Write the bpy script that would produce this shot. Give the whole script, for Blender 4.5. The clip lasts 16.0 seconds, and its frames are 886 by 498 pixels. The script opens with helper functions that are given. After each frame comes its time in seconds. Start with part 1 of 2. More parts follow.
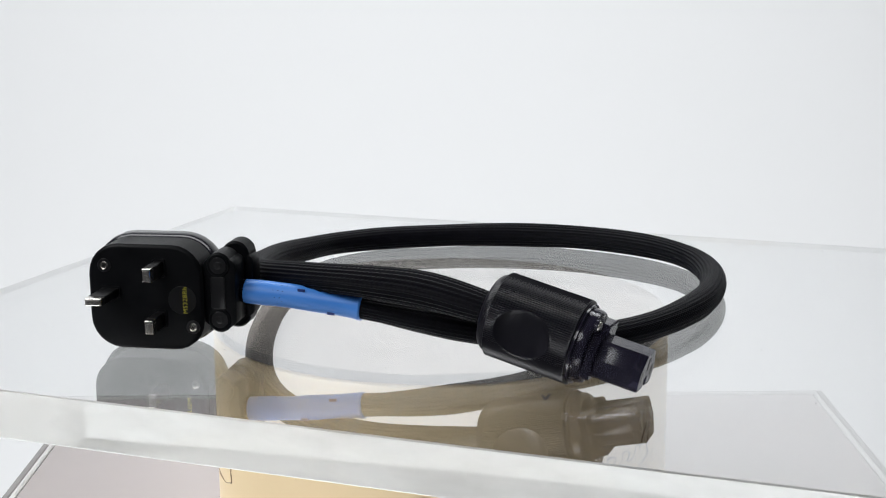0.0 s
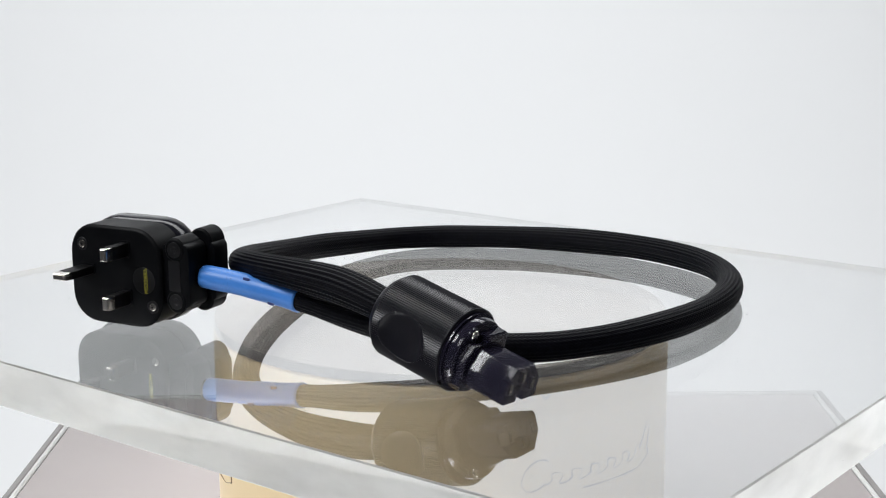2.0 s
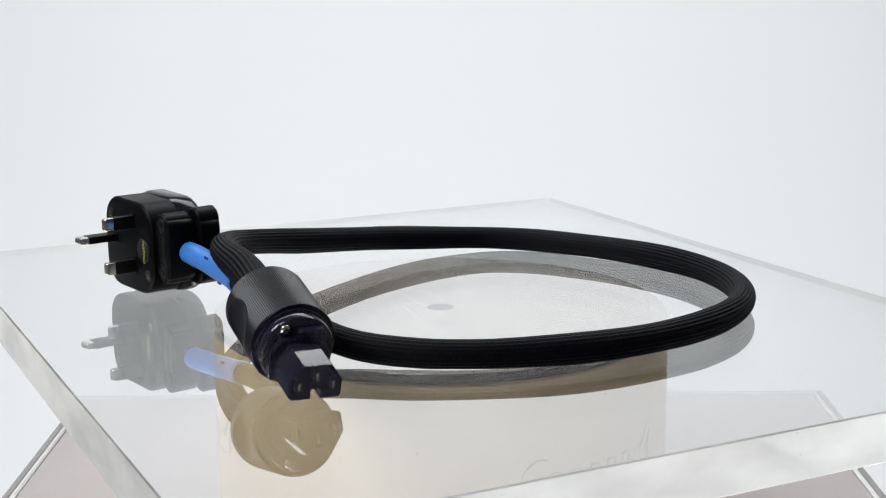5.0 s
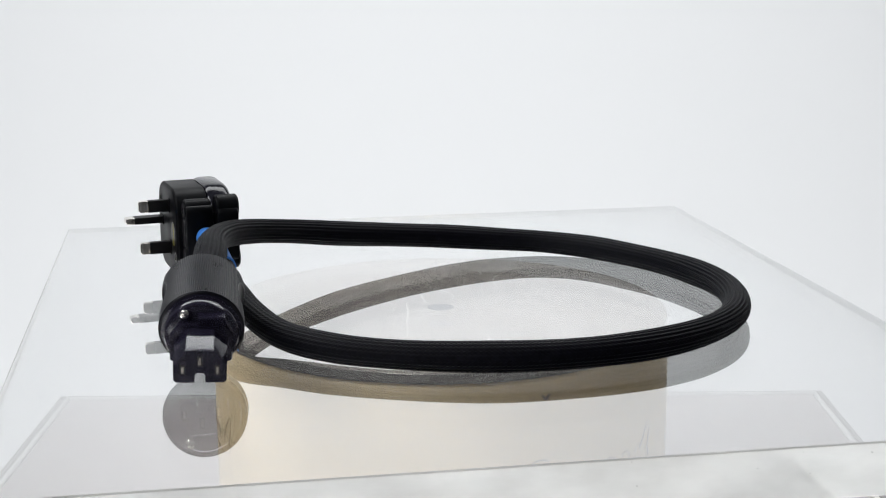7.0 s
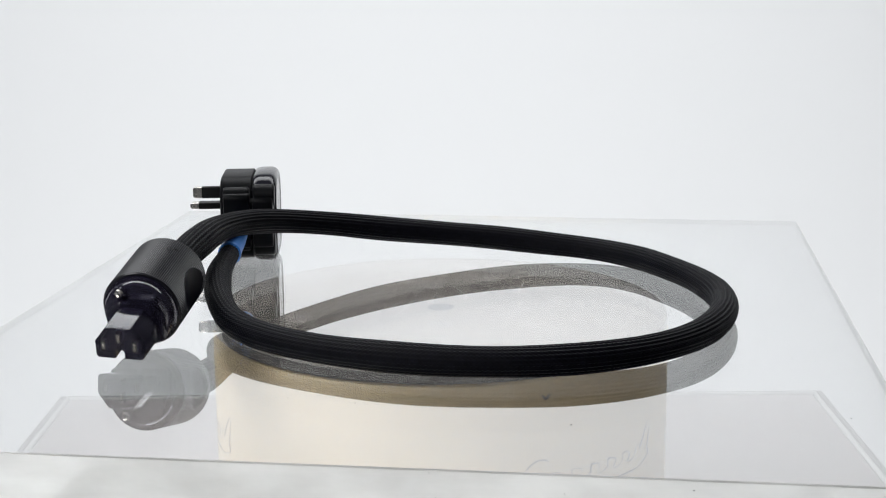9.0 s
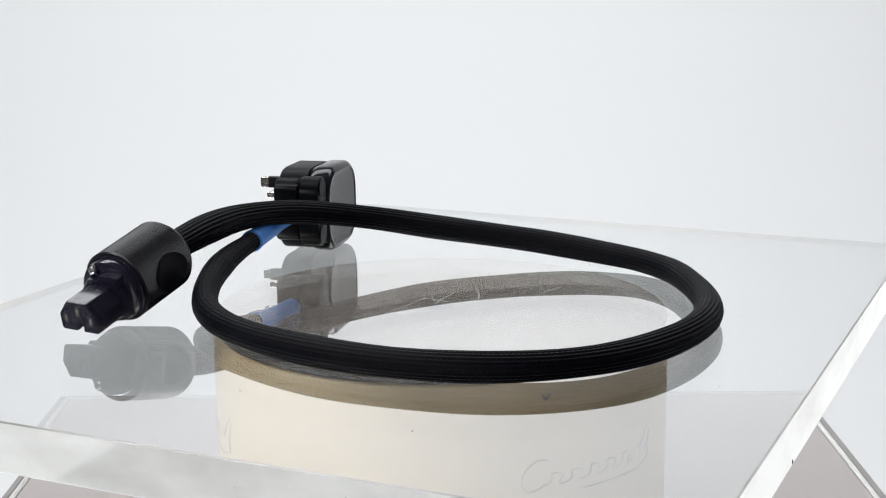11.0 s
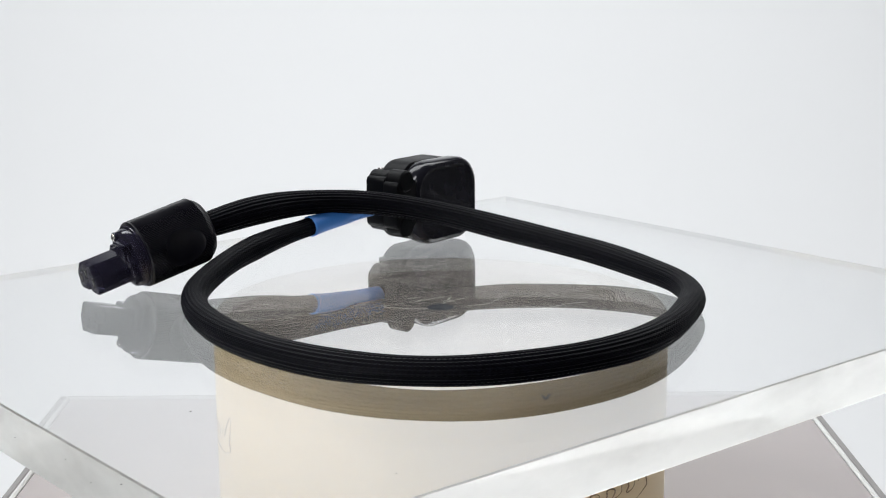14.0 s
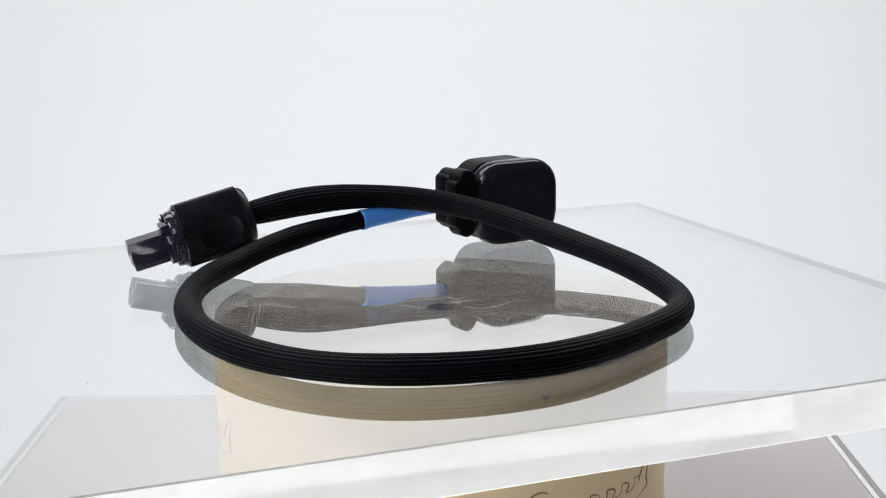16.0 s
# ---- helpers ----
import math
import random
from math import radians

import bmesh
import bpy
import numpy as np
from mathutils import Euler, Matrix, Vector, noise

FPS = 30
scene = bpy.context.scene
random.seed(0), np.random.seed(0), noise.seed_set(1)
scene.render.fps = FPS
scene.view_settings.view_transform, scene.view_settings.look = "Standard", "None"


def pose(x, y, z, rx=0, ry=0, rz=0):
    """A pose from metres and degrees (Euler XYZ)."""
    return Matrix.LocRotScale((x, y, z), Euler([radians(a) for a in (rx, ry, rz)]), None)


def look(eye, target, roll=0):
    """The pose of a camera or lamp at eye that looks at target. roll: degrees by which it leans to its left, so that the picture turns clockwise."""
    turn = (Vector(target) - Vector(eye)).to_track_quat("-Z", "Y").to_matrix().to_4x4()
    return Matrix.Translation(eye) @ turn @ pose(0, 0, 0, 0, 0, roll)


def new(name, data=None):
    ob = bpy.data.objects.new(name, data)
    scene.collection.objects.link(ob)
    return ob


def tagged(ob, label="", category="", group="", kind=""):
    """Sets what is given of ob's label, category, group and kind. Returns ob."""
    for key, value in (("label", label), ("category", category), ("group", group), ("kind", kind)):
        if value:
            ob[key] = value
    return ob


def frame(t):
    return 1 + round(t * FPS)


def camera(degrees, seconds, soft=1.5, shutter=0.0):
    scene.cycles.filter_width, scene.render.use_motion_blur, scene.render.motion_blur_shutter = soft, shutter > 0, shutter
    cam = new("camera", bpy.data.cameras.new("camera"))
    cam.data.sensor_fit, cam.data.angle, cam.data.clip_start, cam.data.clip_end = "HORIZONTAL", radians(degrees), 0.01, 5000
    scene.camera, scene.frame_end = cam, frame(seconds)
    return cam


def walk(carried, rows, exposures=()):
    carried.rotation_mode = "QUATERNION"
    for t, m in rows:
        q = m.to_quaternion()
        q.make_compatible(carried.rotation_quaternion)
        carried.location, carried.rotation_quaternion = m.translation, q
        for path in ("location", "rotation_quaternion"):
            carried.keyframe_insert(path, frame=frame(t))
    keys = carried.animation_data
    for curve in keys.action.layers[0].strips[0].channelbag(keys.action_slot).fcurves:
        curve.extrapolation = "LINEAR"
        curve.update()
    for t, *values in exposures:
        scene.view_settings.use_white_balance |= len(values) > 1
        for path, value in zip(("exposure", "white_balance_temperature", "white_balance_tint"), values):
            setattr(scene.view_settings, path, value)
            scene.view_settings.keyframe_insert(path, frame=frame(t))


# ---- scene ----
# A still camera before a slowly turning clear plate on a round motor stand.
# Origin: where the turning axis meets the top of the clear plate.
cam = camera(33.88, 16.0, soft=1.1)
EYE = (0.0, -0.69788, 0.17446)
YAW, PITCH, ROLL = 0.108, 12.0595, -0.393
CAM = Matrix.Translation(EYE) @ pose(0, 0, 0, 90 - PITCH, 0, -YAW) @ pose(0, 0, 0, 0, 0, ROLL)
walk(cam, [(0.0, CAM), (16.0, CAM)])
TURN = 8.521          # degrees a second, clockwise from above

# ---- light: a photo room with a wide softbox over the white backdrop, one at the side and an added front fill ----
scene.view_settings.exposure = 0.0
world = bpy.data.worlds.new("studio")
scene.world = world
world.use_nodes = True
world.node_tree.nodes["Background"].inputs[0].default_value = (0.9, 0.95, 1.0, 1)
world.node_tree.nodes["Background"].inputs[1].default_value = 0.4


def softbox(name, at, target, size, power, colour):
    d = bpy.data.lights.new(name, "AREA")
    d.shape, d.size, d.size_y, d.energy, d.color = "RECTANGLE", size[0], size[1], power, colour
    o = new(name, d)
    o.matrix_world = look(at, target)
    return o


softbox("backdrop_softbox", (0.0, 1.12, 1.62), (0.0, 1.45, 0.0), (3.4, 1.1), 63.0, (0.965, 0.985, 1.0))
# unseen fill, added to brighten the drum and the plate's front edges
softbox("front_fill", (-0.5, -1.4, 1.1), (0.0, 0.0, 0.0), (0.66, 0.66), 6.0, (0.97, 0.98, 1.0))
softbox("side_softbox", (-1.30, -0.57, 1.46), (0.0, 0.0, 0.0), (0.72, 0.72), 22.0, (0.97, 0.98, 1.0))

# ---- materials ----


def material(name, colour, rough=0.5, metal=0.0, spec=0.5, grain=0.0, grain_scale=400.0, wear=0.0,
             wear_scale=30.0, bump=0.0, coat=0.0, transmission=0.0, ior=1.45, wear_colour=None):
    m = bpy.data.materials.new(name)
    m.use_nodes = True
    nt = m.node_tree
    b = nt.nodes["Principled BSDF"]
    b.inputs["Base Color"].default_value = (*colour, 1)
    b.inputs["Roughness"].default_value = rough
    b.inputs["Metallic"].default_value = metal
    b.inputs["Specular IOR Level"].default_value = spec
    b.inputs["Coat Weight"].default_value = coat
    b.inputs["Transmission Weight"].default_value = transmission
    b.inputs["IOR"].default_value = ior
    tc = nt.nodes.new("ShaderNodeTexCoord")
    if grain > 0 or wear > 0:
        fine = nt.nodes.new("ShaderNodeTexNoise")
        fine.inputs["Scale"].default_value = grain_scale
        fine.inputs["Detail"].default_value = 4
        nt.links.new(tc.outputs["Object"], fine.inputs["Vector"])
        broad = nt.nodes.new("ShaderNodeTexNoise")
        broad.inputs["Scale"].default_value = wear_scale
        broad.inputs["Detail"].default_value = 6
        nt.links.new(tc.outputs["Object"], broad.inputs["Vector"])
        mix = nt.nodes.new("ShaderNodeMix")
        mix.data_type = "RGBA"
        mix.inputs[6].default_value = (*colour, 1)
        mix.inputs[7].default_value = (*(wear_colour or [min(1, c * 1.6 + 0.01) for c in colour]), 1)
        ramp = nt.nodes.new("ShaderNodeMapRange")
        ramp.inputs["From Min"].default_value, ramp.inputs["From Max"].default_value = 0.35, 0.75
        ramp.inputs["To Max"].default_value = wear
        nt.links.new(broad.outputs["Fac"], ramp.inputs["Value"])
        nt.links.new(ramp.outputs["Result"], mix.inputs[0])
        nt.links.new(mix.outputs[2], b.inputs["Base Color"])
        rr = nt.nodes.new("ShaderNodeMapRange")
        rr.inputs["To Min"].default_value = max(0.02, rough - grain)
        rr.inputs["To Max"].default_value = min(1, rough + grain)
        nt.links.new(broad.outputs["Fac"], rr.inputs["Value"])
        nt.links.new(rr.outputs["Result"], b.inputs["Roughness"])
        if bump > 0:
            bp = nt.nodes.new("ShaderNodeBump")
            bp.inputs["Strength"].default_value = bump
            bp.inputs["Distance"].default_value = 0.0003
            nt.links.new(fine.outputs["Fac"], bp.inputs["Height"])
            nt.links.new(bp.outputs["Normal"], b.inputs["Normal"])
    return m


WALL = material("white_paper", (0.86, 0.865, 0.87), 0.9, spec=0.1, grain=0.05, wear=0.12, wear_scale=1.5,
                wear_colour=(0.835, 0.84, 0.848))
ACRYLIC = material("clear_acrylic", (0.985, 0.995, 0.985), 0.0, transmission=1.0, ior=1.58)
PIPED_LIGHT_EDGE = material("piped_light_acrylic_edge", (0.97, 0.985, 0.965), 0.04, grain=0.03, grain_scale=600, transmission=1.0, ior=1.58,
                      wear=0.4, wear_scale=14, wear_colour=(0.93, 0.945, 0.91))


def let_light_through(m, colour, low, high):
    """Noise-mixed translucency stands in for light piped and reflected inside the clear sheet's edge."""
    nt = m.node_tree
    out, b = nt.nodes["Material Output"], nt.nodes["Principled BSDF"]
    tr = nt.nodes.new("ShaderNodeBsdfTranslucent")
    tr.inputs["Color"].default_value = (*colour, 1)
    mix = nt.nodes.new("ShaderNodeMixShader")
    tc = nt.nodes.new("ShaderNodeTexCoord")
    stretch = nt.nodes.new("ShaderNodeMapping")
    stretch.inputs["Scale"].default_value = (1, 1, 2.5)
    noise = nt.nodes.new("ShaderNodeTexNoise")
    noise.inputs["Scale"].default_value, noise.inputs["Detail"].default_value = 16, 5
    span = nt.nodes.new("ShaderNodeMapRange")
    span.inputs["From Min"].default_value, span.inputs["From Max"].default_value = 0.36, 0.58
    span.inputs["To Min"].default_value, span.inputs["To Max"].default_value = low, high
    nt.links.new(tc.outputs["Object"], stretch.inputs["Vector"])
    nt.links.new(stretch.outputs["Vector"], noise.inputs["Vector"])
    nt.links.new(noise.outputs["Fac"], span.inputs["Value"])
    nt.links.new(span.outputs["Result"], mix.inputs[0])
    nt.links.new(b.outputs[0], mix.inputs[1])
    nt.links.new(tr.outputs[0], mix.inputs[2])
    nt.links.new(mix.outputs[0], out.inputs["Surface"])


let_light_through(PIPED_LIGHT_EDGE, (0.96, 0.965, 0.945), 0.56, 0.70)


def add_mirror_share(m, share):
    """An even mirror share added on the clear sheet, standing in for stronger backdrop reflection."""
    nt = m.node_tree
    out, b = nt.nodes["Material Output"], nt.nodes["Principled BSDF"]
    gl = nt.nodes.new("ShaderNodeBsdfGlossy")
    gl.inputs["Color"].default_value = (0.97, 0.975, 0.98, 1)
    gl.inputs["Roughness"].default_value = 0.0
    mix = nt.nodes.new("ShaderNodeMixShader")
    mix.inputs[0].default_value = share
    nt.links.new(b.outputs[0], mix.inputs[1])
    nt.links.new(gl.outputs[0], mix.inputs[2])
    nt.links.new(mix.outputs[0], out.inputs["Surface"])


MIRROR_FACE = material("mirror_share_acrylic_face", (0.985, 0.99, 0.985), 0.0, transmission=1.0, ior=1.58)
add_mirror_share(MIRROR_FACE, 0.49)
# for unseen walls and ceiling, kept dark so black parts reflect little
SHADE_WALL = material("unseen_dark_wall", (0.10, 0.10, 0.104), 0.8, spec=0.2, grain=0.05, wear=0.3, wear_scale=2)
BLACK = material("black_plastic", (0.0025, 0.0028, 0.0036), 0.40, spec=0.11, grain=0.1, grain_scale=1500, wear=0.3,
                 wear_scale=60, bump=0.15)
RIBBED = material("black_ribbed_plastic", (0.0055, 0.0052, 0.0085), 0.30, spec=0.32, grain=0.08, grain_scale=1200,
                  wear=0.3, wear_scale=70, bump=0.1)
SMOKED = material("smoked_black_plastic", (0.010, 0.010, 0.015), 0.14, spec=0.36, grain=0.05, wear=0.3, wear_scale=90)
PURPLE = material("smoked_clear_plastic", (0.062, 0.056, 0.105), 0.12, spec=0.36, transmission=0.75, ior=1.5,
                  grain=0.03, wear=0.2, wear_scale=120, wear_colour=(0.08, 0.075, 0.115))
PIN_SLEEVE = material("pin_insulation", (0.004, 0.004, 0.0045), 0.45, spec=0.25, grain=0.05, wear=0.2)
NICKEL = material("nickel", (0.80, 0.77, 0.72), 0.2, metal=1.0, grain=0.1, wear=0.4, wear_scale=200,
                  wear_colour=(0.7, 0.67, 0.62))
STEEL = material("dark_steel", (0.30, 0.285, 0.26), 0.25, metal=1.0, grain=0.1, wear=0.4, wear_scale=300)
# clamp screw steel, its colour darkened for the shade of their deep holes
SHADED_STEEL = material("shaded_steel", (0.035, 0.035, 0.036), 0.4, metal=1.0, grain=0.1, wear=0.4, wear_scale=300)
BLUE = material("blue_heat_shrink", (0.055, 0.23, 0.68), 0.36, grain=0.1, grain_scale=700, wear=0.3, wear_scale=60,
                bump=0.2, wear_colour=(0.075, 0.27, 0.74))
INK = material("blue_ink", (0.01, 0.03, 0.15), 0.5)
BRAID = material("black_braid", (0.0012, 0.0014, 0.0027), 0.46, spec=0.09, grain=0.12, grain_scale=2500, wear=0.5,
                 wear_scale=400, wear_colour=(0.005, 0.005, 0.010), bump=0.3)
# the sticker, and dark pieces that stand in for shaded holes
STICKER_AND_HOLE = material("black_sticker_and_hole", (0.006, 0.006, 0.007), 0.3, grain=0.05, wear=0.2)
YELLOW = material("yellow_print", (0.55, 0.50, 0.06), 0.5)
CREAM = material("cream_paint", (0.75, 0.60, 0.375), 0.35, grain=0.1, grain_scale=300, wear=0.25, wear_scale=12,
                 wear_colour=(0.77, 0.625, 0.41))
TICK = material("grey_tick", (0.30, 0.285, 0.27), 0.5)
BROWN = material("brown_print", (0.24, 0.16, 0.09), 0.5)
PLATTER = material("dull_mirror", (0.86, 0.82, 0.785), 0.02, metal=0.84, grain=0.02, grain_scale=500, wear=0.8, wear_scale=45,
                   wear_colour=(0.72, 0.675, 0.62))
HUB = material("hub_stain", (0.05, 0.06, 0.075), 0.3, grain=0.1, wear=0.5, wear_scale=300, wear_colour=(0.15, 0.15, 0.15))
SCRATCH = material("scratch", (0.66, 0.65, 0.63), 0.6)
GREY_TOP = material("grey_laminate", (0.37, 0.338, 0.332), 0.35, grain=0.1, grain_scale=300, wear=0.5, wear_scale=6,
                    wear_colour=(0.32, 0.29, 0.285))
GREY_EDGE = material("grey_trim", (0.22, 0.21, 0.205), 0.4, grain=0.1, wear=0.3)
WHITE_EDGE = material("white_trim", (0.60, 0.60, 0.595), 0.4, grain=0.1, wear=0.2, wear_colour=(0.55, 0.55, 0.545))
DUST = material("dust", (0.05, 0.045, 0.045), 0.9)

# ---- mesh helpers ----


def empty(name):
    return new(name)


def part(name, bm, mat, parent=None, label="", smooth=None):
    me = bpy.data.meshes.new(name)
    bmesh.ops.recalc_face_normals(bm, faces=bm.faces[:])
    if smooth:
        for f in bm.faces:
            f.smooth = True
        for e in bm.edges:
            if len(e.link_faces) == 2 and e.calc_face_angle(0) > radians(smooth):
                e.smooth = False
    bm.to_mesh(me)
    bm.free()
    me.materials.append(mat)
    ob = new(name, me)
    if parent:
        ob.parent = parent
    return tagged(ob, label)


def loft(bm, rings, cap=True, closed=True):
    """Skin a row of rings (lists of points of one length)."""
    vs = [[bm.verts.new(p) for p in r] for r in rings]
    n = len(vs[0])
    for a, b in zip(vs, vs[1:]):
        for i in range(n if closed else n - 1):
            bm.faces.new((a[i], a[(i + 1) % n], b[(i + 1) % n], b[i]))
    if cap:
        bm.faces.new(vs[0][::-1])
        bm.faces.new(vs[-1])
    return bm


def rounded(w0, w1, h0, h1, r, k=7):
    """Outline of a rounded rectangle, from (w0, h0) to (w1, h1)."""
    pts = []
    for cx, cy, a0 in ((w1 - r, h1 - r, 0), (w0 + r, h1 - r, 90), (w0 + r, h0 + r, 180), (w1 - r, h0 + r, 270)):
        for i in range(k):
            a = radians(a0 + 90 * i / (k - 1))
            pts.append((cx + r * math.cos(a), cy + r * math.sin(a)))
    return pts


def inset_box(w0, w1, h0, h1, r, d):
    return rounded(w0 + d, w1 - d, h0 + d, h1 - d, max(r - d, 0.0003))


def slab_y(bm, w0, w1, h0, h1, r, y0, y1, b0=0.001, b1=0.001):
    """A rounded rectangle in x, z, thick along y, with its edges broken."""
    rings = []
    for y, d in ((y0, b0), (y0 + b0 * 0.3, b0 * 0.3), (y0 + b0, 0), (y1 - b1, 0), (y1 - b1 * 0.3, b1 * 0.3), (y1, b1)):
        rings.append([(x, y, z) for x, z in inset_box(w0, w1, h0, h1, r, d)])
    return loft(bm, rings)


def rod(bm, m, r, length, k=24, b=0.0004):
    """A cylinder along the local z axis of the pose m, with its edges broken."""
    rings = []
    for z, q in ((0, r - b), (b, r), (length - b, r), (length, r - b)):
        rings.append([m @ Vector((q * math.cos(2 * math.pi * i / k), q * math.sin(2 * math.pi * i / k), z)) for i in range(k)])
    return loft(bm, rings)


def box(bm, x0, x1, y0, y1, z0, z1, b=0.0005):
    rings = []
    for z, d in ((z0, b), (z0 + b, 0), (z1 - b, 0), (z1, b)):
        rings.append([(x, y, z) for x, y in ((x0 + d, y0 + d), (x1 - d, y0 + d), (x1 - d, y1 - d), (x0 + d, y1 - d))])
    return loft(bm, rings)


def smooth_curve(points, n):
    """n points along a Catmull-Rom curve through the given ones, evenly spaced, with their tangents."""
    p = np.array(points)
    p = np.vstack([2 * p[0] - p[1], p, 2 * p[-1] - p[-2]])
    dense = []
    for i in range(1, len(p) - 2):
        for f in np.linspace(0, 1, 40, endpoint=False):
            dense.append(0.5 * (2 * p[i] + (p[i + 1] - p[i - 1]) * f + (2 * p[i - 1] - 5 * p[i] + 4 * p[i + 1] - p[i + 2]) * f ** 2
                                + (3 * p[i] - p[i - 1] - 3 * p[i + 1] + p[i + 2]) * f ** 3))
    dense.append(p[-2])
    d = np.array(dense)
    s = np.r_[0, np.cumsum(np.linalg.norm(np.diff(d, axis=0), axis=1))]
    u = np.linspace(0, s[-1], n)
    c = np.stack([np.interp(u, s, d[:, k]) for k in range(3)], 1)
    t = np.gradient(c, axis=0)
    return c, t / np.linalg.norm(t, axis=1)[:, None], s[-1]


def tube(name, points, radius, mat, parent, label="", n=200, k=32, relief=None, cap=True):
    """A tube along a curve; radius(s, length) in metres; relief(s, angle) adds to it."""
    c, t, length = smooth_curve(points, n)
    side = np.cross(t, (0, 0, 1.0))
    side /= np.linalg.norm(side, axis=1)[:, None]
    up = np.cross(side, t)
    a = np.linspace(0, 2 * np.pi, k, endpoint=False)
    s = np.linspace(0, length, n)
    rad = np.array([radius(q, length) for q in s])[:, None] + np.zeros(k)
    if relief:
        rad = rad + relief(s[:, None], a[None])
    v = c[:, None] + rad[..., None] * (np.cos(a)[None, :, None] * side[:, None] + np.sin(a)[None, :, None] * up[:, None])
    i, j = np.meshgrid(np.arange(n - 1), np.arange(k), indexing="ij")
    j2 = (j + 1) % k
    f = np.stack([i * k + j, (i + 1) * k + j, (i + 1) * k + j2, i * k + j2], -1).reshape(-1, 4).tolist()
    if cap:
        f += [list(range(k)), list(range((n - 1) * k, n * k))[::-1]]
    me = bpy.data.meshes.new(name)
    me.from_pydata(v.reshape(-1, 3).tolist(), [], f)
    me.materials.append(mat)
    me.polygons.foreach_set("use_smooth", [True] * len(me.polygons))
    me.update()
    ob = new(name, me)
    ob.parent = parent
    return tagged(ob, label)


# ---- the room ----
def room():
    """White paper sweep, with unseen dark walls and ceiling added to darken reflections; all with thickness."""
    def block(name, x0, x1, y0, y1, z0, z1, label, mat=WALL):
        ob = part(name, box(bmesh.new(), x0, x1, y0, y1, z0, z1, 0.002), mat)
        tagged(ob, label, kind="structure")
    X, Y0, Y1, Z0, Z1 = 2.2, -1.8, 2.6, -0.92, 1.7
    # one white sheet: floor, wide cove and back wall
    prof = [(Y0, Z0)] + [(Y1 - 1.5 + 1.5 * math.sin(radians(i * 5)), Z0 + 1.5 - 1.5 * math.cos(radians(i * 5))) for i in range(19)] + [(Y1, Z1)]
    bm = bmesh.new()
    back = [(y + 0.02, z - 0.02) for y, z in prof]
    rings = [[(x, y, z) for y, z in prof] + [(x, y, z) for y, z in reversed(back)] for x in (-X, X)]
    ob = part("backdrop", loft(bm, rings), WALL, None, "", 30)
    tagged(ob, "seamless white studio backdrop sweep", kind="structure")
    block("shade_wall_south", -X, X, Y0 - 0.05, Y0, Z0, Z1, "unseen dark grey wall behind the viewer, added to darken reflections", SHADE_WALL)
    block("shade_wall_east", X, X + 0.05, Y0, Y1, Z0, Z1, "unseen dark grey side wall, added to darken reflections", SHADE_WALL)
    block("shade_wall_west", -X - 0.05, -X, Y0, Y1, Z0, Z1, "unseen dark grey side wall, added to darken reflections", SHADE_WALL)
    block("ceiling", -X, X, Y0, Y1, Z1, Z1 + 0.05, "unseen dark grey ceiling, added to darken reflections", SHADE_WALL)


PLATE_T = 0.0205
DRUM_TOP = -PLATE_T - 0.0055
DRUM_H = 0.10
DRUM_R = 0.1115
BASE_Z = DRUM_TOP - DRUM_H


def pedestal():
    e = tagged(empty("pedestal"), "grey-topped square display pedestal with pale edges", "pedestal")
    w, z = 0.244, BASE_Z
    shift = Matrix.Translation((0, -0.050, 0))
    top = box(bmesh.new(), -w + 0.008, w - 0.008, -w + 0.008, w - 0.008, z - 0.02, z, 0.001)
    top.transform(shift)
    part("top_panel", top, GREY_TOP, e)
    for i in range(4):
        r = shift @ pose(0, 0, 0, 0, 0, 90 * i)
        bm = box(bmesh.new(), -w + 0.008, w - 0.0048, w - 0.0078, w - 0.0048, z - 0.02, z + 0.001, 0.001)
        bm.transform(r)
        part("edge_strip", bm, WHITE_EDGE, e, "thin white edge strip")
        bm = box(bmesh.new(), -w + 0.0046, w, w - 0.0046, w, z - 0.022, z, 0.001)
        bm.transform(r)
        part("border", bm, GREY_EDGE, e)
    body = box(bmesh.new(), -w, w, -w, w, -0.92, z - 0.0225, 0.003)
    body.transform(shift)
    part("body", body, WHITE_EDGE, e, "white pedestal body")


def script_stroke(parent, a_end, z, width, height):
    """A flowing brush-script mark on the drum, ending at the angle a_end."""
    pts = []
    for i in range(34):
        a = radians(55 + 265 * i / 33)
        pts.append((0.085 + 0.085 * math.cos(a), 0.10 + 0.62 * math.sin(a)))
    for i in range(110):
        f = i / 109
        w = 2 * math.pi * 5.5 * f
        pts.append((0.16 + 0.74 * f + 0.020 * math.sin(w * 2 + 0.6), -0.14 + 0.24 * math.sin(w - 0.9)))
    for i in range(24):
        f = i / 23
        pts.append((0.91 + 0.10 * math.sin(math.pi * f * 0.5), -0.10 + 1.05 * math.sin(math.pi * f)))
    for i in range(40):
        f = i / 39
        pts.append((1.01 + 0.03 * math.sin(math.pi * min(1, f * 2.5)) - 0.72 * max(0, f - 0.2), -0.15 - 0.75 * min(1, f * 3) + 0.12 * f))
    out = []
    for x, y in pts:
        a = a_end - (1 - x - 0.045 * y) * width / DRUM_R
        out.append((DRUM_R * math.sin(a), -DRUM_R * math.cos(a), z + y * height / 2))
    tube("script_mark", out, lambda s, l: 0.0003 + 0.00014 * math.sin(s * 260), BROWN, parent, "brown brush-script mark", n=420, k=6)


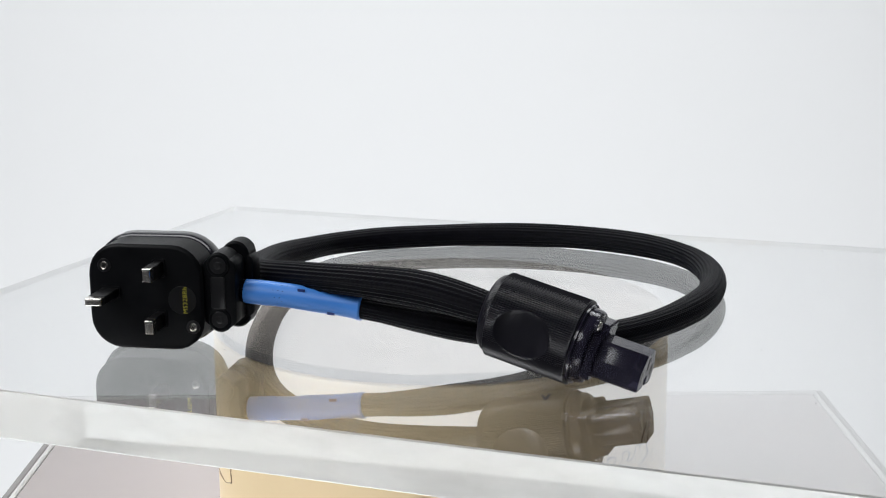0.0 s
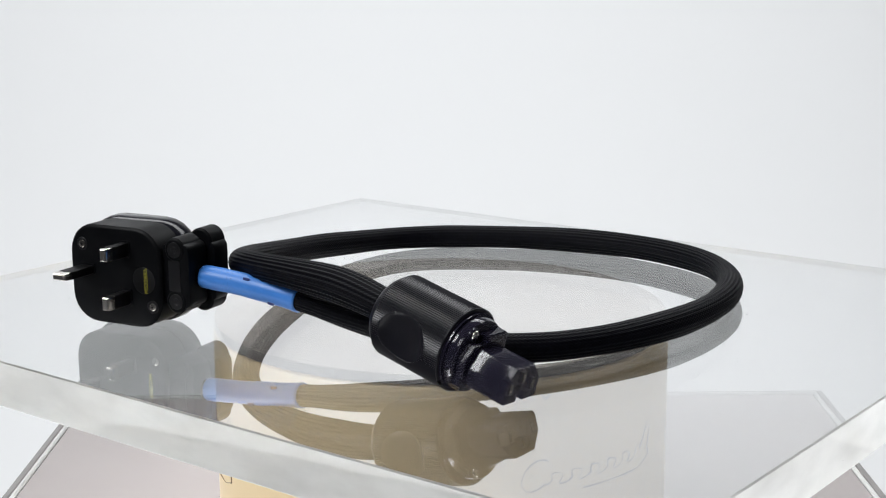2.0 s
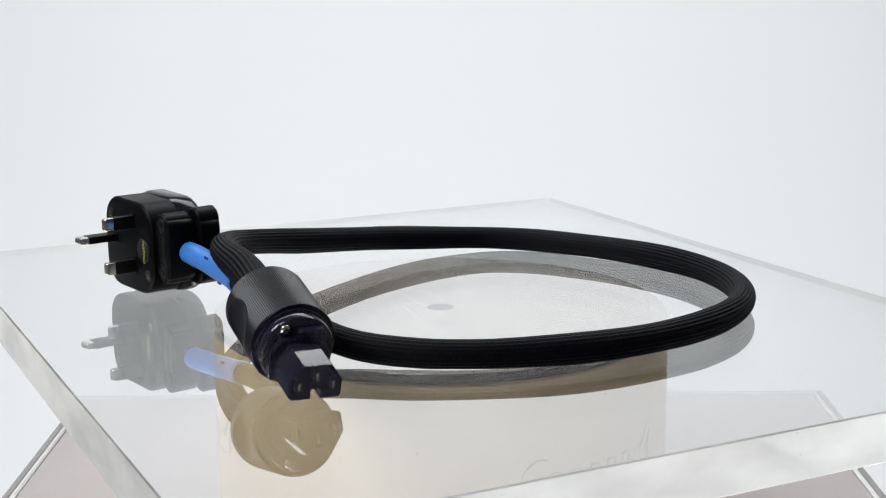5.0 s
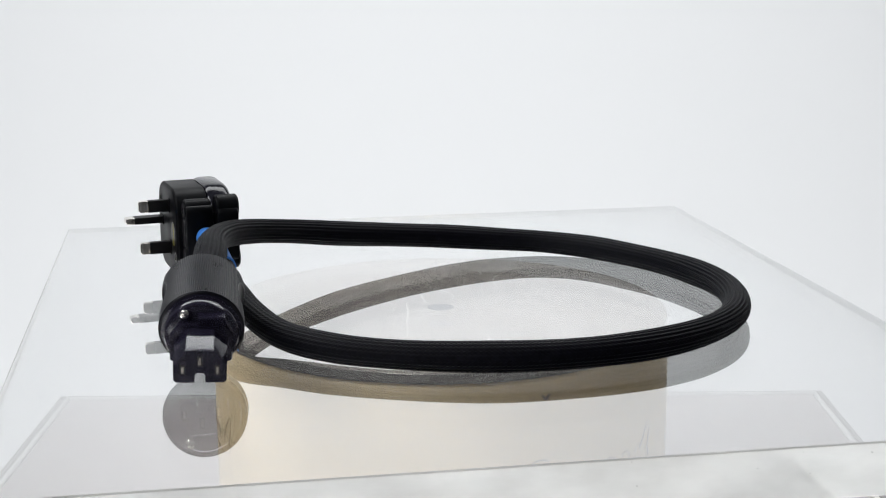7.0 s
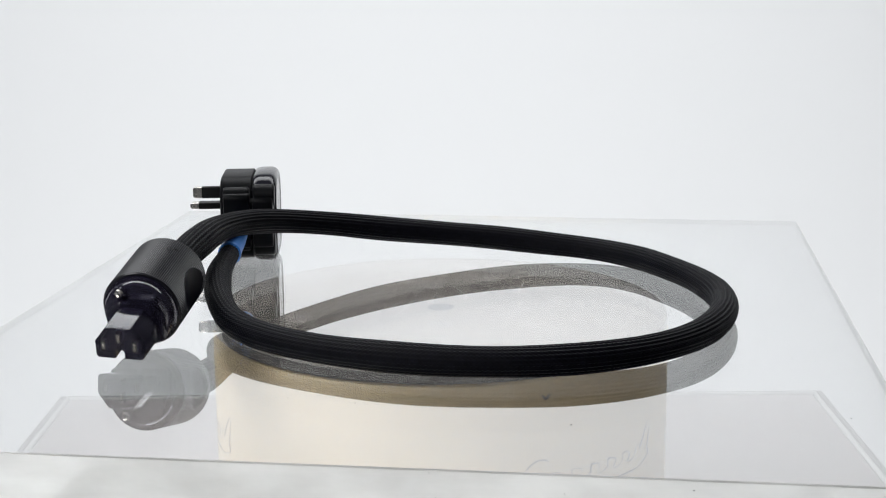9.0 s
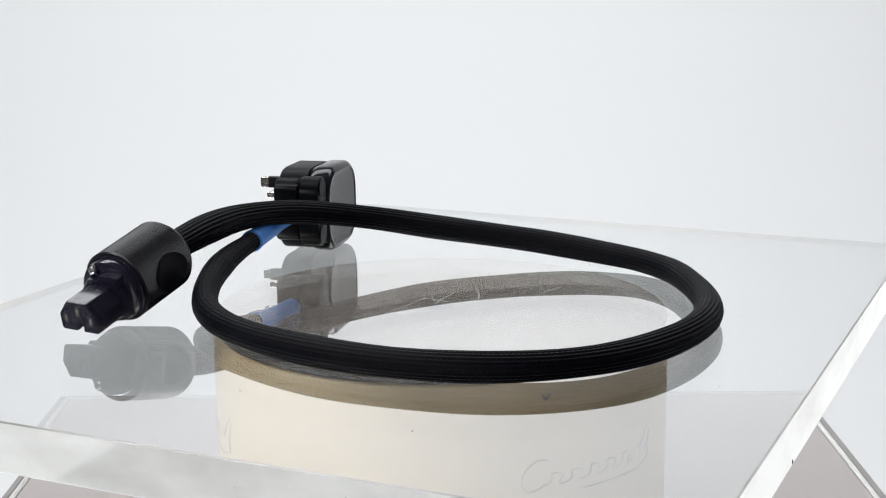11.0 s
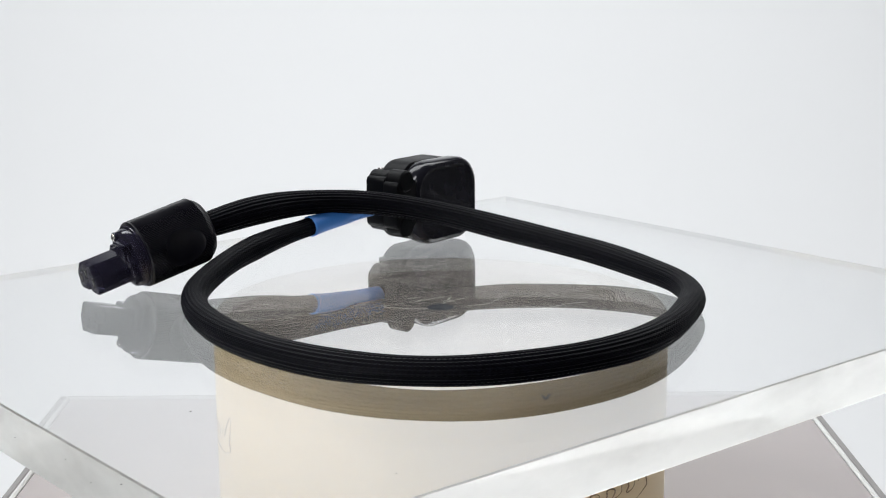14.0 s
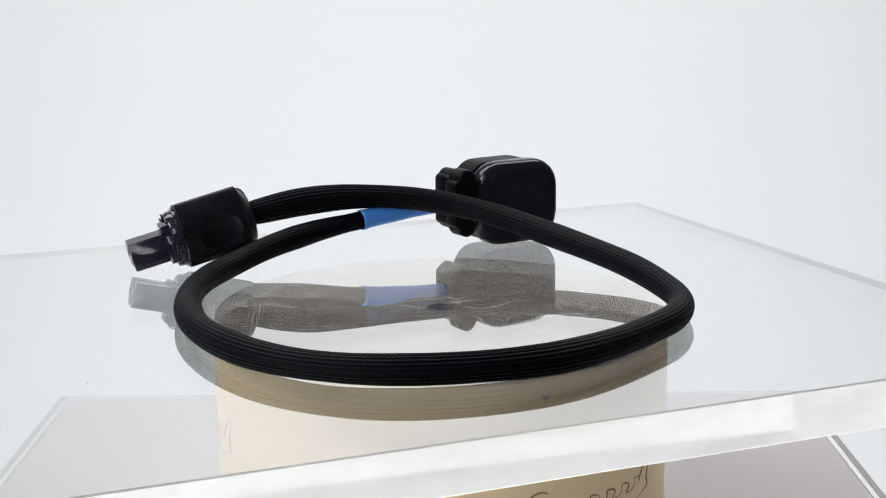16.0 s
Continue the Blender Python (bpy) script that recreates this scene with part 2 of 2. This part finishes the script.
def stand():
    e = tagged(empty("turntable_stand"), "cream round motorised display turntable with brown script", "turntable")
    k, rings = 160, []
    for z, r in ((BASE_Z, DRUM_R - 0.002), (BASE_Z + 0.002, DRUM_R), (DRUM_TOP - 0.0015, DRUM_R), (DRUM_TOP - 0.0004, DRUM_R - 0.0005),
                 (DRUM_TOP, DRUM_R - 0.0015)):
        rings.append([(r * math.cos(2 * math.pi * i / k), r * math.sin(2 * math.pi * i / k), z) for i in range(k)])
    drum = part("drum", loft(bmesh.new(), rings), CREAM, e, smooth=40)
    for a in (-63, 58, 178):
        script_stroke(drum, radians(a), DRUM_TOP - 0.043, 0.078, 0.022)
    # small printed tick on the front of the rim
    tube("tick_mark", [(0.0447 + 0.0018 * q, -math.sqrt(DRUM_R ** 2 - (0.0442 + 0.0018 * q) ** 2), DRUM_TOP - 0.0062 - 0.0022 * (1 - abs(q))) for q in (-1, -0.5, 0, 0.5, 1)],
         lambda s, l: 0.0006, TICK, drum, "small dark tick mark", n=12, k=6)


def platter():
    e = tagged(empty("platter"), "dull mirror-finish turntable platter with scratches", "platter")
    k, rings = 160, []
    R = DRUM_R - 0.0005
    for z, r in ((DRUM_TOP + 0.0005, R - 0.001), (DRUM_TOP + 0.001, R), (-PLATE_T - 0.0004, R), (-PLATE_T + 0.0003, R - 0.0005)):
        rings.append([(r * math.cos(2 * math.pi * i / k), r * math.sin(2 * math.pi * i / k), z) for i in range(k)])
    part("disc", loft(bmesh.new(), rings), PLATTER, e, smooth=40)
    rod_m = Matrix.Translation((0, 0, -PLATE_T + 0.00026))
    part("hub", rod(bmesh.new(), rod_m, 0.0066, 0.0001, 24, 0.00003), HUB, e, "dark centre hub")
    # the long bent scratches near the hub, and short straight ones
    def ribbon(points, width):
        c, t, _ = smooth_curve([(x, y, -PLATE_T + 0.00034) for x, y in points], 24)
        bm, rows = bmesh.new(), []
        for i, (p, d) in enumerate(zip(c, t)):
            w = width * (0.35 + 0.65 * math.sin(math.pi * i / 23) ** 0.5) * (0.7 + 0.3 * math.sin(i * 2.1))
            n = Vector((-d[1], d[0], 0)) * w / 2
            rows.append((bm.verts.new(Vector(p) + n), bm.verts.new(Vector(p) - n)))
        for q, r in zip(rows, rows[1:]):
            bm.faces.new((q[0], q[1], r[1], r[0]))
        part("scratch", bm, SCRATCH, e)

    turned = pose(0, 0, 0, 0, 0, 106.5)
    for line in ([(-29, -5), (-17, 6), (-7, 17), (-3, 18), (7, 8)], [(-29, -5), (-14, -6), (-6, -4), (2, 12), (14, 28)], [(10, 4), (22, 12), (27, 34)], [(48, 4), (60, 18), (70, 24)]):
        ribbon([tuple((turned @ Vector((x / 1000, y / 1000, 0)))[:2]) for x, y in line], 0.0008)
    rng = random.Random(7)
    for i in range(46):
        a, r = rng.uniform(0, 6.28), 0.1 * math.sqrt(rng.random())
        d, n = rng.uniform(0, 6.28), rng.uniform(0.002, 0.014)
        x, y, bend = r * math.cos(a), r * math.sin(a), rng.uniform(-0.3, 0.3)
        pts = [(x + n * f * math.cos(d + bend * f), y + n * f * math.sin(d + bend * f)) for f in (-0.5, -0.2, 0.1, 0.5)]
        if all(math.hypot(*p) < 0.106 for p in pts):
            ribbon(pts, rng.uniform(0.0003, 0.0006))



PLATE_TURN = -20.9


def plate():
    e = tagged(empty("acrylic_plate"), "thick clear acrylic plate resting on the turntable", "plate")
    rings = []
    for z, d in ((-PLATE_T, 0.0006), (-PLATE_T + 0.0006, 0), (-0.0006, 0), (0, 0.0006)):
        rings.append([(x, y, z) for x, y in ((-0.222 + d, -0.1965 + d), (0.234 - d, -0.1965 + d), (0.234 - d, 0.195 - d), (-0.222 + d, 0.195 - d))])
    bm = loft(bmesh.new(), rings)
    bm.transform(pose(0, 0, 0, 0, 0, PLATE_TURN))
    slab = part("slab", bm, ACRYLIC, e)
    slab.data.materials.append(PIPED_LIGHT_EDGE)
    slab.data.materials.append(MIRROR_FACE)
    for f in slab.data.polygons:
        f.material_index = 1 if abs(f.normal.z) < 0.9 else 2 if f.normal.z > 0 else 0
    slab.visible_shadow = False
    # loose dust specks on the surfaces
    rng = random.Random(3)
    bm = bmesh.new()
    turn = pose(0, 0, 0, 0, 0, PLATE_TURN)
    for i in range(60):
        x, y, s = rng.uniform(-0.21, 0.225), rng.uniform(-0.19, 0.188), rng.uniform(0.0001, 0.00028)
        if rng.random() < 0.35:
            x = -0.2224 if rng.random() < 0.5 else 0.2344
            z = rng.uniform(-PLATE_T + 0.001, -0.001)
        else:
            z = s * 0.3
        m = turn @ Matrix.Translation((x, y, z)) @ pose(0, 0, 0, 0, 0, rng.uniform(0, 360)) @ Matrix.Diagonal((s * rng.uniform(1, 2.4), s, s * 0.5, 1))
        bmesh.ops.create_icosphere(bm, subdivisions=1, radius=1.0, matrix=m)
    # one larger dark chip low on the long edge
    m = turn @ Matrix.Translation((0.110, 0.1952, -0.0185)) @ Matrix.Diagonal((0.0005, 0.0003, 0.0011, 1))
    bmesh.ops.create_icosphere(bm, subdivisions=1, radius=1.0, matrix=m)
    tagged(part("dust_specks", bm, DUST, e, "scattered dark dust specks"), kind="stuff")


# ---- the power cord ----
CABLE_R = 0.0064
PATH = [(-0.0880, -0.0879, 0.0268), (-0.0620, -0.0932, 0.0250), (-0.0356, -0.0993, 0.0220), (-0.0067, -0.1073, 0.0181), (0.0215, -0.1101, 0.0134),
        (0.0483, -0.1066, 0.0086), (0.0728, -0.0949, 0.0070), (0.0943, -0.0763, 0.0066), (0.1121, -0.0533, 0.0065), (0.1258, -0.0278, 0.0064), (0.1344,
        -0.0004, 0.0064), (0.1374, 0.0282, 0.0066), (0.1335, 0.0561, 0.0070), (0.1213, 0.0810, 0.0072), (0.1014, 0.1012, 0.0072), (0.0769, 0.1162, 0.0070),
        (0.0497, 0.1250, 0.0066), (0.0209, 0.1270, 0.0066), (-0.0080, 0.1238, 0.0066), (-0.0368, 0.1167, 0.0066), (-0.0597, 0.1012, 0.0073), (-0.0747, 0.0768,
        0.0091), (-0.0842, 0.0490, 0.0120), (-0.0880, 0.0197, 0.0153), (-0.0886, -0.0108, 0.0192), (-0.0848, -0.0405, 0.0242), (-0.0749, -0.0674, 0.0288),
        (-0.0570, -0.0889, 0.0325), (-0.0323, -0.1055, 0.0343), (-0.0055, -0.1178, 0.0332), (0.0212, -0.1312, 0.0282)]


def braid(s, a):
    """Woven relief: small diamonds between two crossing helices, and shallow lengthwise ridges."""
    u, v = s * math.pi / 0.0022, a * 14
    weave = np.sqrt(np.abs(np.sin(v + u) * np.sin(v - u)))
    ridges = 0.00009 + 0.00016 * np.clip(np.sin(s * 15.5 + 1.9) + 0.3 * np.sin(s * 47), 0, 1)
    return 0.00022 * weave + ridges * np.cos(a * 22 + 0.5 * np.sin(s * 40)) - 0.0002


def frame_of(origin, x_axis):
    x = Vector(x_axis).normalized()
    y = Vector((0, 0, 1)).cross(x).normalized()
    z = x.cross(y)
    m = Matrix((x, y, z)).transposed().to_4x4()
    m.translation = origin
    return m


def screw(m, r, parent, mat, depth=0.0012):
    """A cross-head screw: domed head, axis along local z; dark bars on it stand in for the shaded cross recess."""
    bm, k = bmesh.new(), 20
    rings = []
    for z, q in ((0, r), (depth * 0.5, r), (depth * 0.85, r * 0.82), (depth, r * 0.45)):
        rings.append([(q * math.cos(2 * math.pi * i / k), q * math.sin(2 * math.pi * i / k), z) for i in range(k)])
    loft(bm, rings)
    bm.transform(m)
    part("screw", bm, mat, parent, "small cross-head steel screw", smooth=50)
    for turn in (20, 110):
        bm = box(bmesh.new(), -r * 0.62, r * 0.62, -r * 0.13, r * 0.13, depth * 0.88, depth * 1.03, 0.00003)
        bm.transform(m @ pose(0, 0, 0, 0, 0, turn))
        part("screw_slot_shade", bm, STICKER_AND_HOLE, parent)


def plug(cord):
    """Three-pin plug standing on its edge. Local x runs to the cable, y into the plug, z up."""
    m = Matrix.Translation((-0.1196, -0.0951, 0.0)) @ pose(0, 0, 0, 0, 0, -9.8)

    def add(name, bm, mat, parent, label="", smooth=35):
        bm.transform(m)
        return part(name, bm, mat, parent, label, smooth)

    bm = bmesh.new()
    rings = []
    for y, d in ((0.0, 0.0016), (0.0004, 0.0007), (0.0013, 0.0), (0.0166, 0.0), (0.0170, 0.0004), (0.0172, 0.0010)):
        rings.append([(x, y, z) for x, z in inset_box(-0.0320, 0.0190, 0.0024, 0.0482, 0.0135, d)])
    loft(bm, rings)
    base = add("plug_base", bm, BLACK, cord, "matt black plug base")
    # bulged cover behind the base
    bm = bmesh.new()
    rings = []
    for y, d in ((0.0176, 0.0020), (0.0178, 0.0012), (0.0186, 0.0006), (0.0205, 0.0001), (0.0225, 0.0), (0.0268, 0.0), (0.0286, 0.0006),
                 (0.0297, 0.0018), (0.0304, 0.0034), (0.0301, 0.0042), (0.0300, 0.0060)):
        rings.append([(x, y, z) for x, z in inset_box(-0.0366, 0.0206, 0.0006, 0.0490, 0.0172, d)])
    loft(bm, rings)
    cover = add("plug_cover", bm, SMOKED, cord, "glossy smoked black plug cover")
    add("seam", slab_y(bmesh.new(), -0.0303, 0.0180, 0.0030, 0.0466, 0.0140, 0.0168, 0.0182, 0.0002, 0.0002), BLACK, cover)
    # pins: live and neutral stand upright, earth lies flat
    for cx, cz, w, h, ln, metal in ((0.0, 0.0383, 0.0040, 0.0063, 0.0160, 0.0048), (0.0, 0.0161, 0.0040, 0.0063, 0.0160, 0.0048),
                                    (-0.0222, 0.0272, 0.0076, 0.0036, 0.0200, 0.0046)):
        sl = slab_y(bmesh.new(), cx - w / 2, cx + w / 2, cz - h / 2, cz + h / 2, 0.0005, -ln + metal, 0.002, 0.0002, 0.0002)
        pin = add("pin", sl, PIN_SLEEVE, base, "black-sleeved plug pin")
        tip = bmesh.new()
        rings = []
        for y, d in ((-ln, 0.0009), (-ln + 0.0007, 0.0003), (-ln + 0.0014, 0.00015), (-ln + metal + 0.0005, 0.00015)):
            rings.append([(x, y, z) for x, z in inset_box(cx - w / 2, cx + w / 2, cz - h / 2, cz + h / 2, 0.0005, d)])
        loft(tip, rings)
        add("pin_tip", tip, NICKEL, base, "bright nickel pin tip")
        # raised collar where the pin leaves the face
        add("pin_collar", slab_y(bmesh.new(), cx - w / 2 - 0.0008, cx + w / 2 + 0.0008, cz - h / 2 - 0.0008, cz + h / 2 + 0.0008, 0.0008, -0.0004, 0.001, 0.0002, 0.0002), BLACK, base)
    for x, z in ((-0.0245, 0.0388), (0.0142, 0.0128)):
        # a dark disc on the face stands in for the shaded well
        recess = rod(bmesh.new(), Matrix.Translation((x, 0.0006, z)) @ pose(0, 0, 0, 90, 0, 0), 0.0030, 0.0008, 24, 0.0001)
        add("screw_well_shade", recess, STICKER_AND_HOLE, base)
        screw(m @ Matrix.Translation((x, -0.0001, z)) @ pose(0, 0, 0, 90, 0, 0), 0.0018, base, STEEL, 0.0005)
    add("round_sticker", rod(bmesh.new(), Matrix.Translation((0.0098, 0.0002, 0.0246)) @ pose(0, 0, 0, 90, 0, 0), 0.0062, 0.0004, 40, 0.0001), STICKER_AND_HOLE, base, "round black sticker")
    # yellow type code, reading upwards
    cu = bpy.data.curves.new("type_code", "FONT")
    cu.body, cu.size, cu.extrude, cu.align_x, cu.align_y = "MS328Rh", 0.0028, 0.00003, "CENTER", "CENTER"
    cu.space_character = 1.12
    tmp = new("type_code_curve", cu)
    me = bpy.data.meshes.new_from_object(tmp.evaluated_get(bpy.context.evaluated_depsgraph_get()))
    bpy.data.objects.remove(tmp)
    me.materials.clear()
    me.materials.append(YELLOW)
    me.transform(m @ Matrix.Translation((0.0112, -0.00035, 0.0246)) @ pose(0, 0, 0, 90, 0, 0) @ pose(0, 0, 0, 0, 0, 90))
    code = new("type_code", me)
    code.parent = base
    tagged(code, "yellow printed type code")
    # cable clamp: two halves with screw towers
    front = bmesh.new()
    slab_y(front, 0.0183, 0.0326, 0.0128, 0.0424, 0.0034, 0.0030, 0.0166, 0.0007, 0.0006)
    front_half = add("clamp_front", front, BLACK, cord, "black cable clamp half")
    # a dark plate on the clamp stands in for its shaded window
    add("clamp_window_shade", slab_y(bmesh.new(), 0.0216, 0.0280, 0.0205, 0.0345, 0.0008, 0.0027, 0.0056, 0.0002, 0.0002), STICKER_AND_HOLE, front_half)
    rear = bmesh.new()
    slab_y(rear, 0.0186, 0.0358, 0.0134, 0.0412, 0.0035, 0.0186, 0.0292, 0.0006, 0.0010)
    rear_half = add("clamp_rear", rear, BLACK, cord, "black cable clamp half")
    for z in (0.0395, 0.0158):
        t = rod(bmesh.new(), Matrix.Translation((0.0252, 0.0164, z)) @ pose(0, 0, 0, 90, 0, 0), 0.0056, 0.0138, 28, 0.0009)
        add("screw_tower", t, BLACK, front_half)
        # dark disc in place of the shade inside the tower's hole
        t = rod(bmesh.new(), Matrix.Translation((0.0252, 0.0028, z)) @ pose(0, 0, 0, 90, 0, 0), 0.0036, 0.0004, 28, 0.0001)
        add("screw_well_shade", t, STICKER_AND_HOLE, front_half)
        screw(m @ Matrix.Translation((0.0252, 0.0025, z)) @ pose(0, 0, 0, 90, 0, 0), 0.0017, front_half, SHADED_STEEL, 0.0004)
        t = rod(bmesh.new(), Matrix.Translation((0.0278, 0.0300, z + (0.0012 if z > 0.03 else -0.0012))) @ pose(0, 0, 0, 90, 0, 0), 0.0062, 0.0116, 28, 0.0009)
        add("screw_tower", t, BLACK, rear_half)
    add("clamp_bridge", slab_y(bmesh.new(), 0.0170, 0.0300, 0.0168, 0.0378, 0.0024, 0.0060, 0.0240, 0.0004, 0.0004), BLACK, rear_half)


def connector(cord):
    """Round appliance connector, lying with its nose low. Local x runs from the cable to the nose."""
    m = frame_of((0.01925, -0.13056, 0.02671), (0.0612, -0.02641, -0.01658)) @ pose(0, 0, 0, -2.3, 0, 0)
    k, R = 372, 0.0175
    rows = [(0.0, 0.0085), (0.0004, 0.0125), (0.0012, 0.0146), (0.0025, 0.0157), (0.0045, 0.0165)]
    rows += [(0.0045 + 0.0355 * i / 88, R) for i in range(1, 88)] + [(0.0394, R), (0.0400, R - 0.0005)]
    rings = []
    for x, r in rows:
        ring = []
        for i in range(k):
            a = 2 * math.pi * i / k
            q = r
            # smooth oval thumb recess on either side; the ribs fade out at its rim
            d = ((x - 0.0202) / 0.0116) ** 2 + (min(abs(a - math.pi), a, 2 * math.pi - a) * R / 0.0098) ** 2
            if 0.004 < x < 0.0392:
                q -= (0.00028, 0.00014, 0.0)[i % 3] * min(1, max(0, (d - 0.95) / 0.2))
            if d < 1.0:
                q = min(q, R - 0.0034 * (1 - d) ** 0.75)
            ring.append(Vector((x, q * math.cos(a), q * math.sin(a))))
        rings.append(ring)
    bm = loft(bmesh.new(), rings)
    bm.transform(m @ Matrix.Translation((0, 0, 0.0014)))
    shell = part("connector_shell", bm, RIBBED, cord, "black fine-ribbed connector shell", smooth=28)

    def add(name, b, mat, parent, label=""):
        b.transform(m)
        return part(name, b, mat, parent, label, 35)

    # smoked cap with a step and a lug
    rings = []
    for x, r in ((0.0395, 0.0150), (0.0398, 0.0163), (0.0412, 0.0163), (0.0414, 0.0152), (0.0440, 0.0152), (0.0452, 0.0147), (0.0456, 0.0140)):
        rings.append([(x, r * math.cos(2 * math.pi * i / 64), r * math.sin(2 * math.pi * i / 64)) for i in range(64)])
    lifted = loft(bmesh.new(), rings)
    lifted.transform(Matrix.Translation((0, 0, 0.0012)))
    cap = add("connector_cap", lifted, PURPLE, cord, "smoked translucent connector cap")
    rings = []
    for x, r in ((0.0385, 0.0120), (0.0448, 0.0120)):
        rings.append([(x, r * math.cos(2 * math.pi * i / 32), r * math.sin(2 * math.pi * i / 32)) for i in range(32)])
    add("inner_core", loft(bmesh.new(), rings), BLACK, cap, "dark inner core")

    def prism(pts, x0, x1, b=0.0005, s=0.97):
        r = []
        for x, q in ((x0, 1.0), (x1 - b, 1.0), (x1, s)):
            r.append([(x, y * q, z * q) for y, z in pts])
        return loft(bmesh.new(), r)

    def nose_outline(w, h, c):
        d = c * 1.33
        return [(w, -h + 0.001), (w, h - d), (w - c, h), (-w + c, h), (-w, h - d), (-w, -h + 0.001), (-w + 0.001, -h), (-0.0022, -h), (-0.0022, -h + 0.0034),
                (-0.0012, -h + 0.0044), (0.0012, -h + 0.0044), (0.0022, -h + 0.0034), (0.0022, -h), (w - 0.001, -h)]

    add("collar", prism([(y, z) for y, z in nose_outline(0.0126, 0.0086, 0.0045)], 0.0450, 0.0492), PURPLE, cap, "stepped smoked collar")
    add("screw_lug", rod(bmesh.new(), Matrix.Translation((0.0450, -0.0065, 0.0116)) @ pose(0, 0, 0, 0, 90, 0), 0.0031, 0.0016, 24), PURPLE, cap)
    add("grip_block", box(bmesh.new(), 0.0448, 0.0500, -0.0012, 0.0098, 0.0040, 0.0122, 0.0006), PURPLE, cap, "smoked grip block")
    screw(m @ Matrix.Translation((0.0464, -0.0065, 0.0120)) @ pose(0, 0, 0, 0, 90, 0), 0.0020, cap, NICKEL, 0.0012)
    nose = add("connector_nose", prism(nose_outline(0.0105, 0.0072, 0.0050), 0.0490, 0.0682), PURPLE, cord, "smoked translucent connector nose")
    core = prism(nose_outline(0.0088, 0.0056, 0.0042), 0.0470, 0.0640)
    add("nose_core", core, BLACK, nose, "dark contact carrier inside the nose")
    for y, z in ((-0.0068, -0.0012), (0.0068, -0.0012), (0.0, 0.0026)):
        # solid dark block in place of the slot's shaded opening
        add("contact_slot_shade", box(bmesh.new(), 0.0640, 0.06835, y - 0.0011, y + 0.0011, z - 0.0023, z + 0.0023, 0.0001), STICKER_AND_HOLE, nose, "dark block for a shaded contact slot")
        add("contact", box(bmesh.new(), 0.0640, 0.06842, y - 0.0005, y + 0.0005, z - 0.0017, z + 0.0015, 0.0001), STEEL, nose, "metal contact")


def power_cord():
    cord = tagged(empty("power_cord"), "coiled black braided mains power cord with blue sleeve", "power cord")

    def radius(s, length):
        left = length - s
        pinch = 0.55 * math.exp(-(left / 0.006) ** 2) - 1.2 * math.exp(-((left - 0.036) / 0.030) ** 2)
        neck = 0.0016 * (1 - min(1, max(0, (s - 0.066) / 0.03)))
        return CABLE_R * (1 - 0.12 * pinch) - neck + 0.0002 * math.sin(s * 31) + 0.00015 * math.sin(s * 83 + 1)

    tube("braided_sleeve", PATH, radius, BRAID, cord, "black braided cable sleeve", n=3400, k=196, relief=braid)
    c, t, length = smooth_curve(PATH, 400)
    n = int(400 * 0.0594 / length)
    blue = [tuple(p) for p in c[2:n:3]]
    sleeve = tube("heat_shrink", blue, lambda s, l: CABLE_R - 0.0012 + 0.0003 * s / l + 0.0001 * math.sin(s * 260) + (0.0002 if s > l - 0.002 else 0), BLUE, cord,
                  "bright blue heat-shrink sleeve", n=60, k=48)
    for i, side in ((14, -1.0), (17, 1.0), (20, -1.3)):
        p, d = Vector(c[i]), Vector(t[i])
        across = d.cross(Vector((0, 0, 1))).normalized() * (0.0053 if side < 0 else -0.0053)
        mk = box(bmesh.new(), -0.0016, 0.0016, -0.0003, 0.0003, -0.0006, 0.0006, 0.0001)
        mk.transform(frame_of(p + across * 0.75 + Vector((0, 0, 0.0041 if side > -1.2 else -0.0041)), d))
        part("printed_bar", mk, INK, sleeve, "dark printed bar")
    plug(cord)
    connector(cord)


room()
pedestal()
stand()
platter()
plate()
power_cord()


def motions():
    """The plate, the platter and the cord turn together about the upright axis."""
    times = [i * 0.25 for i in range(65)]
    # the motor gains a little towards the end
    rows = [(t, pose(0, 0, 0, 0, 0, -TURN * t - 0.045 * max(0.0, t - 12.0) ** 2)) for t in times]
    for name in ("platter", "acrylic_plate", "power_cord"):
        walk(bpy.data.objects[name], rows)


motions()
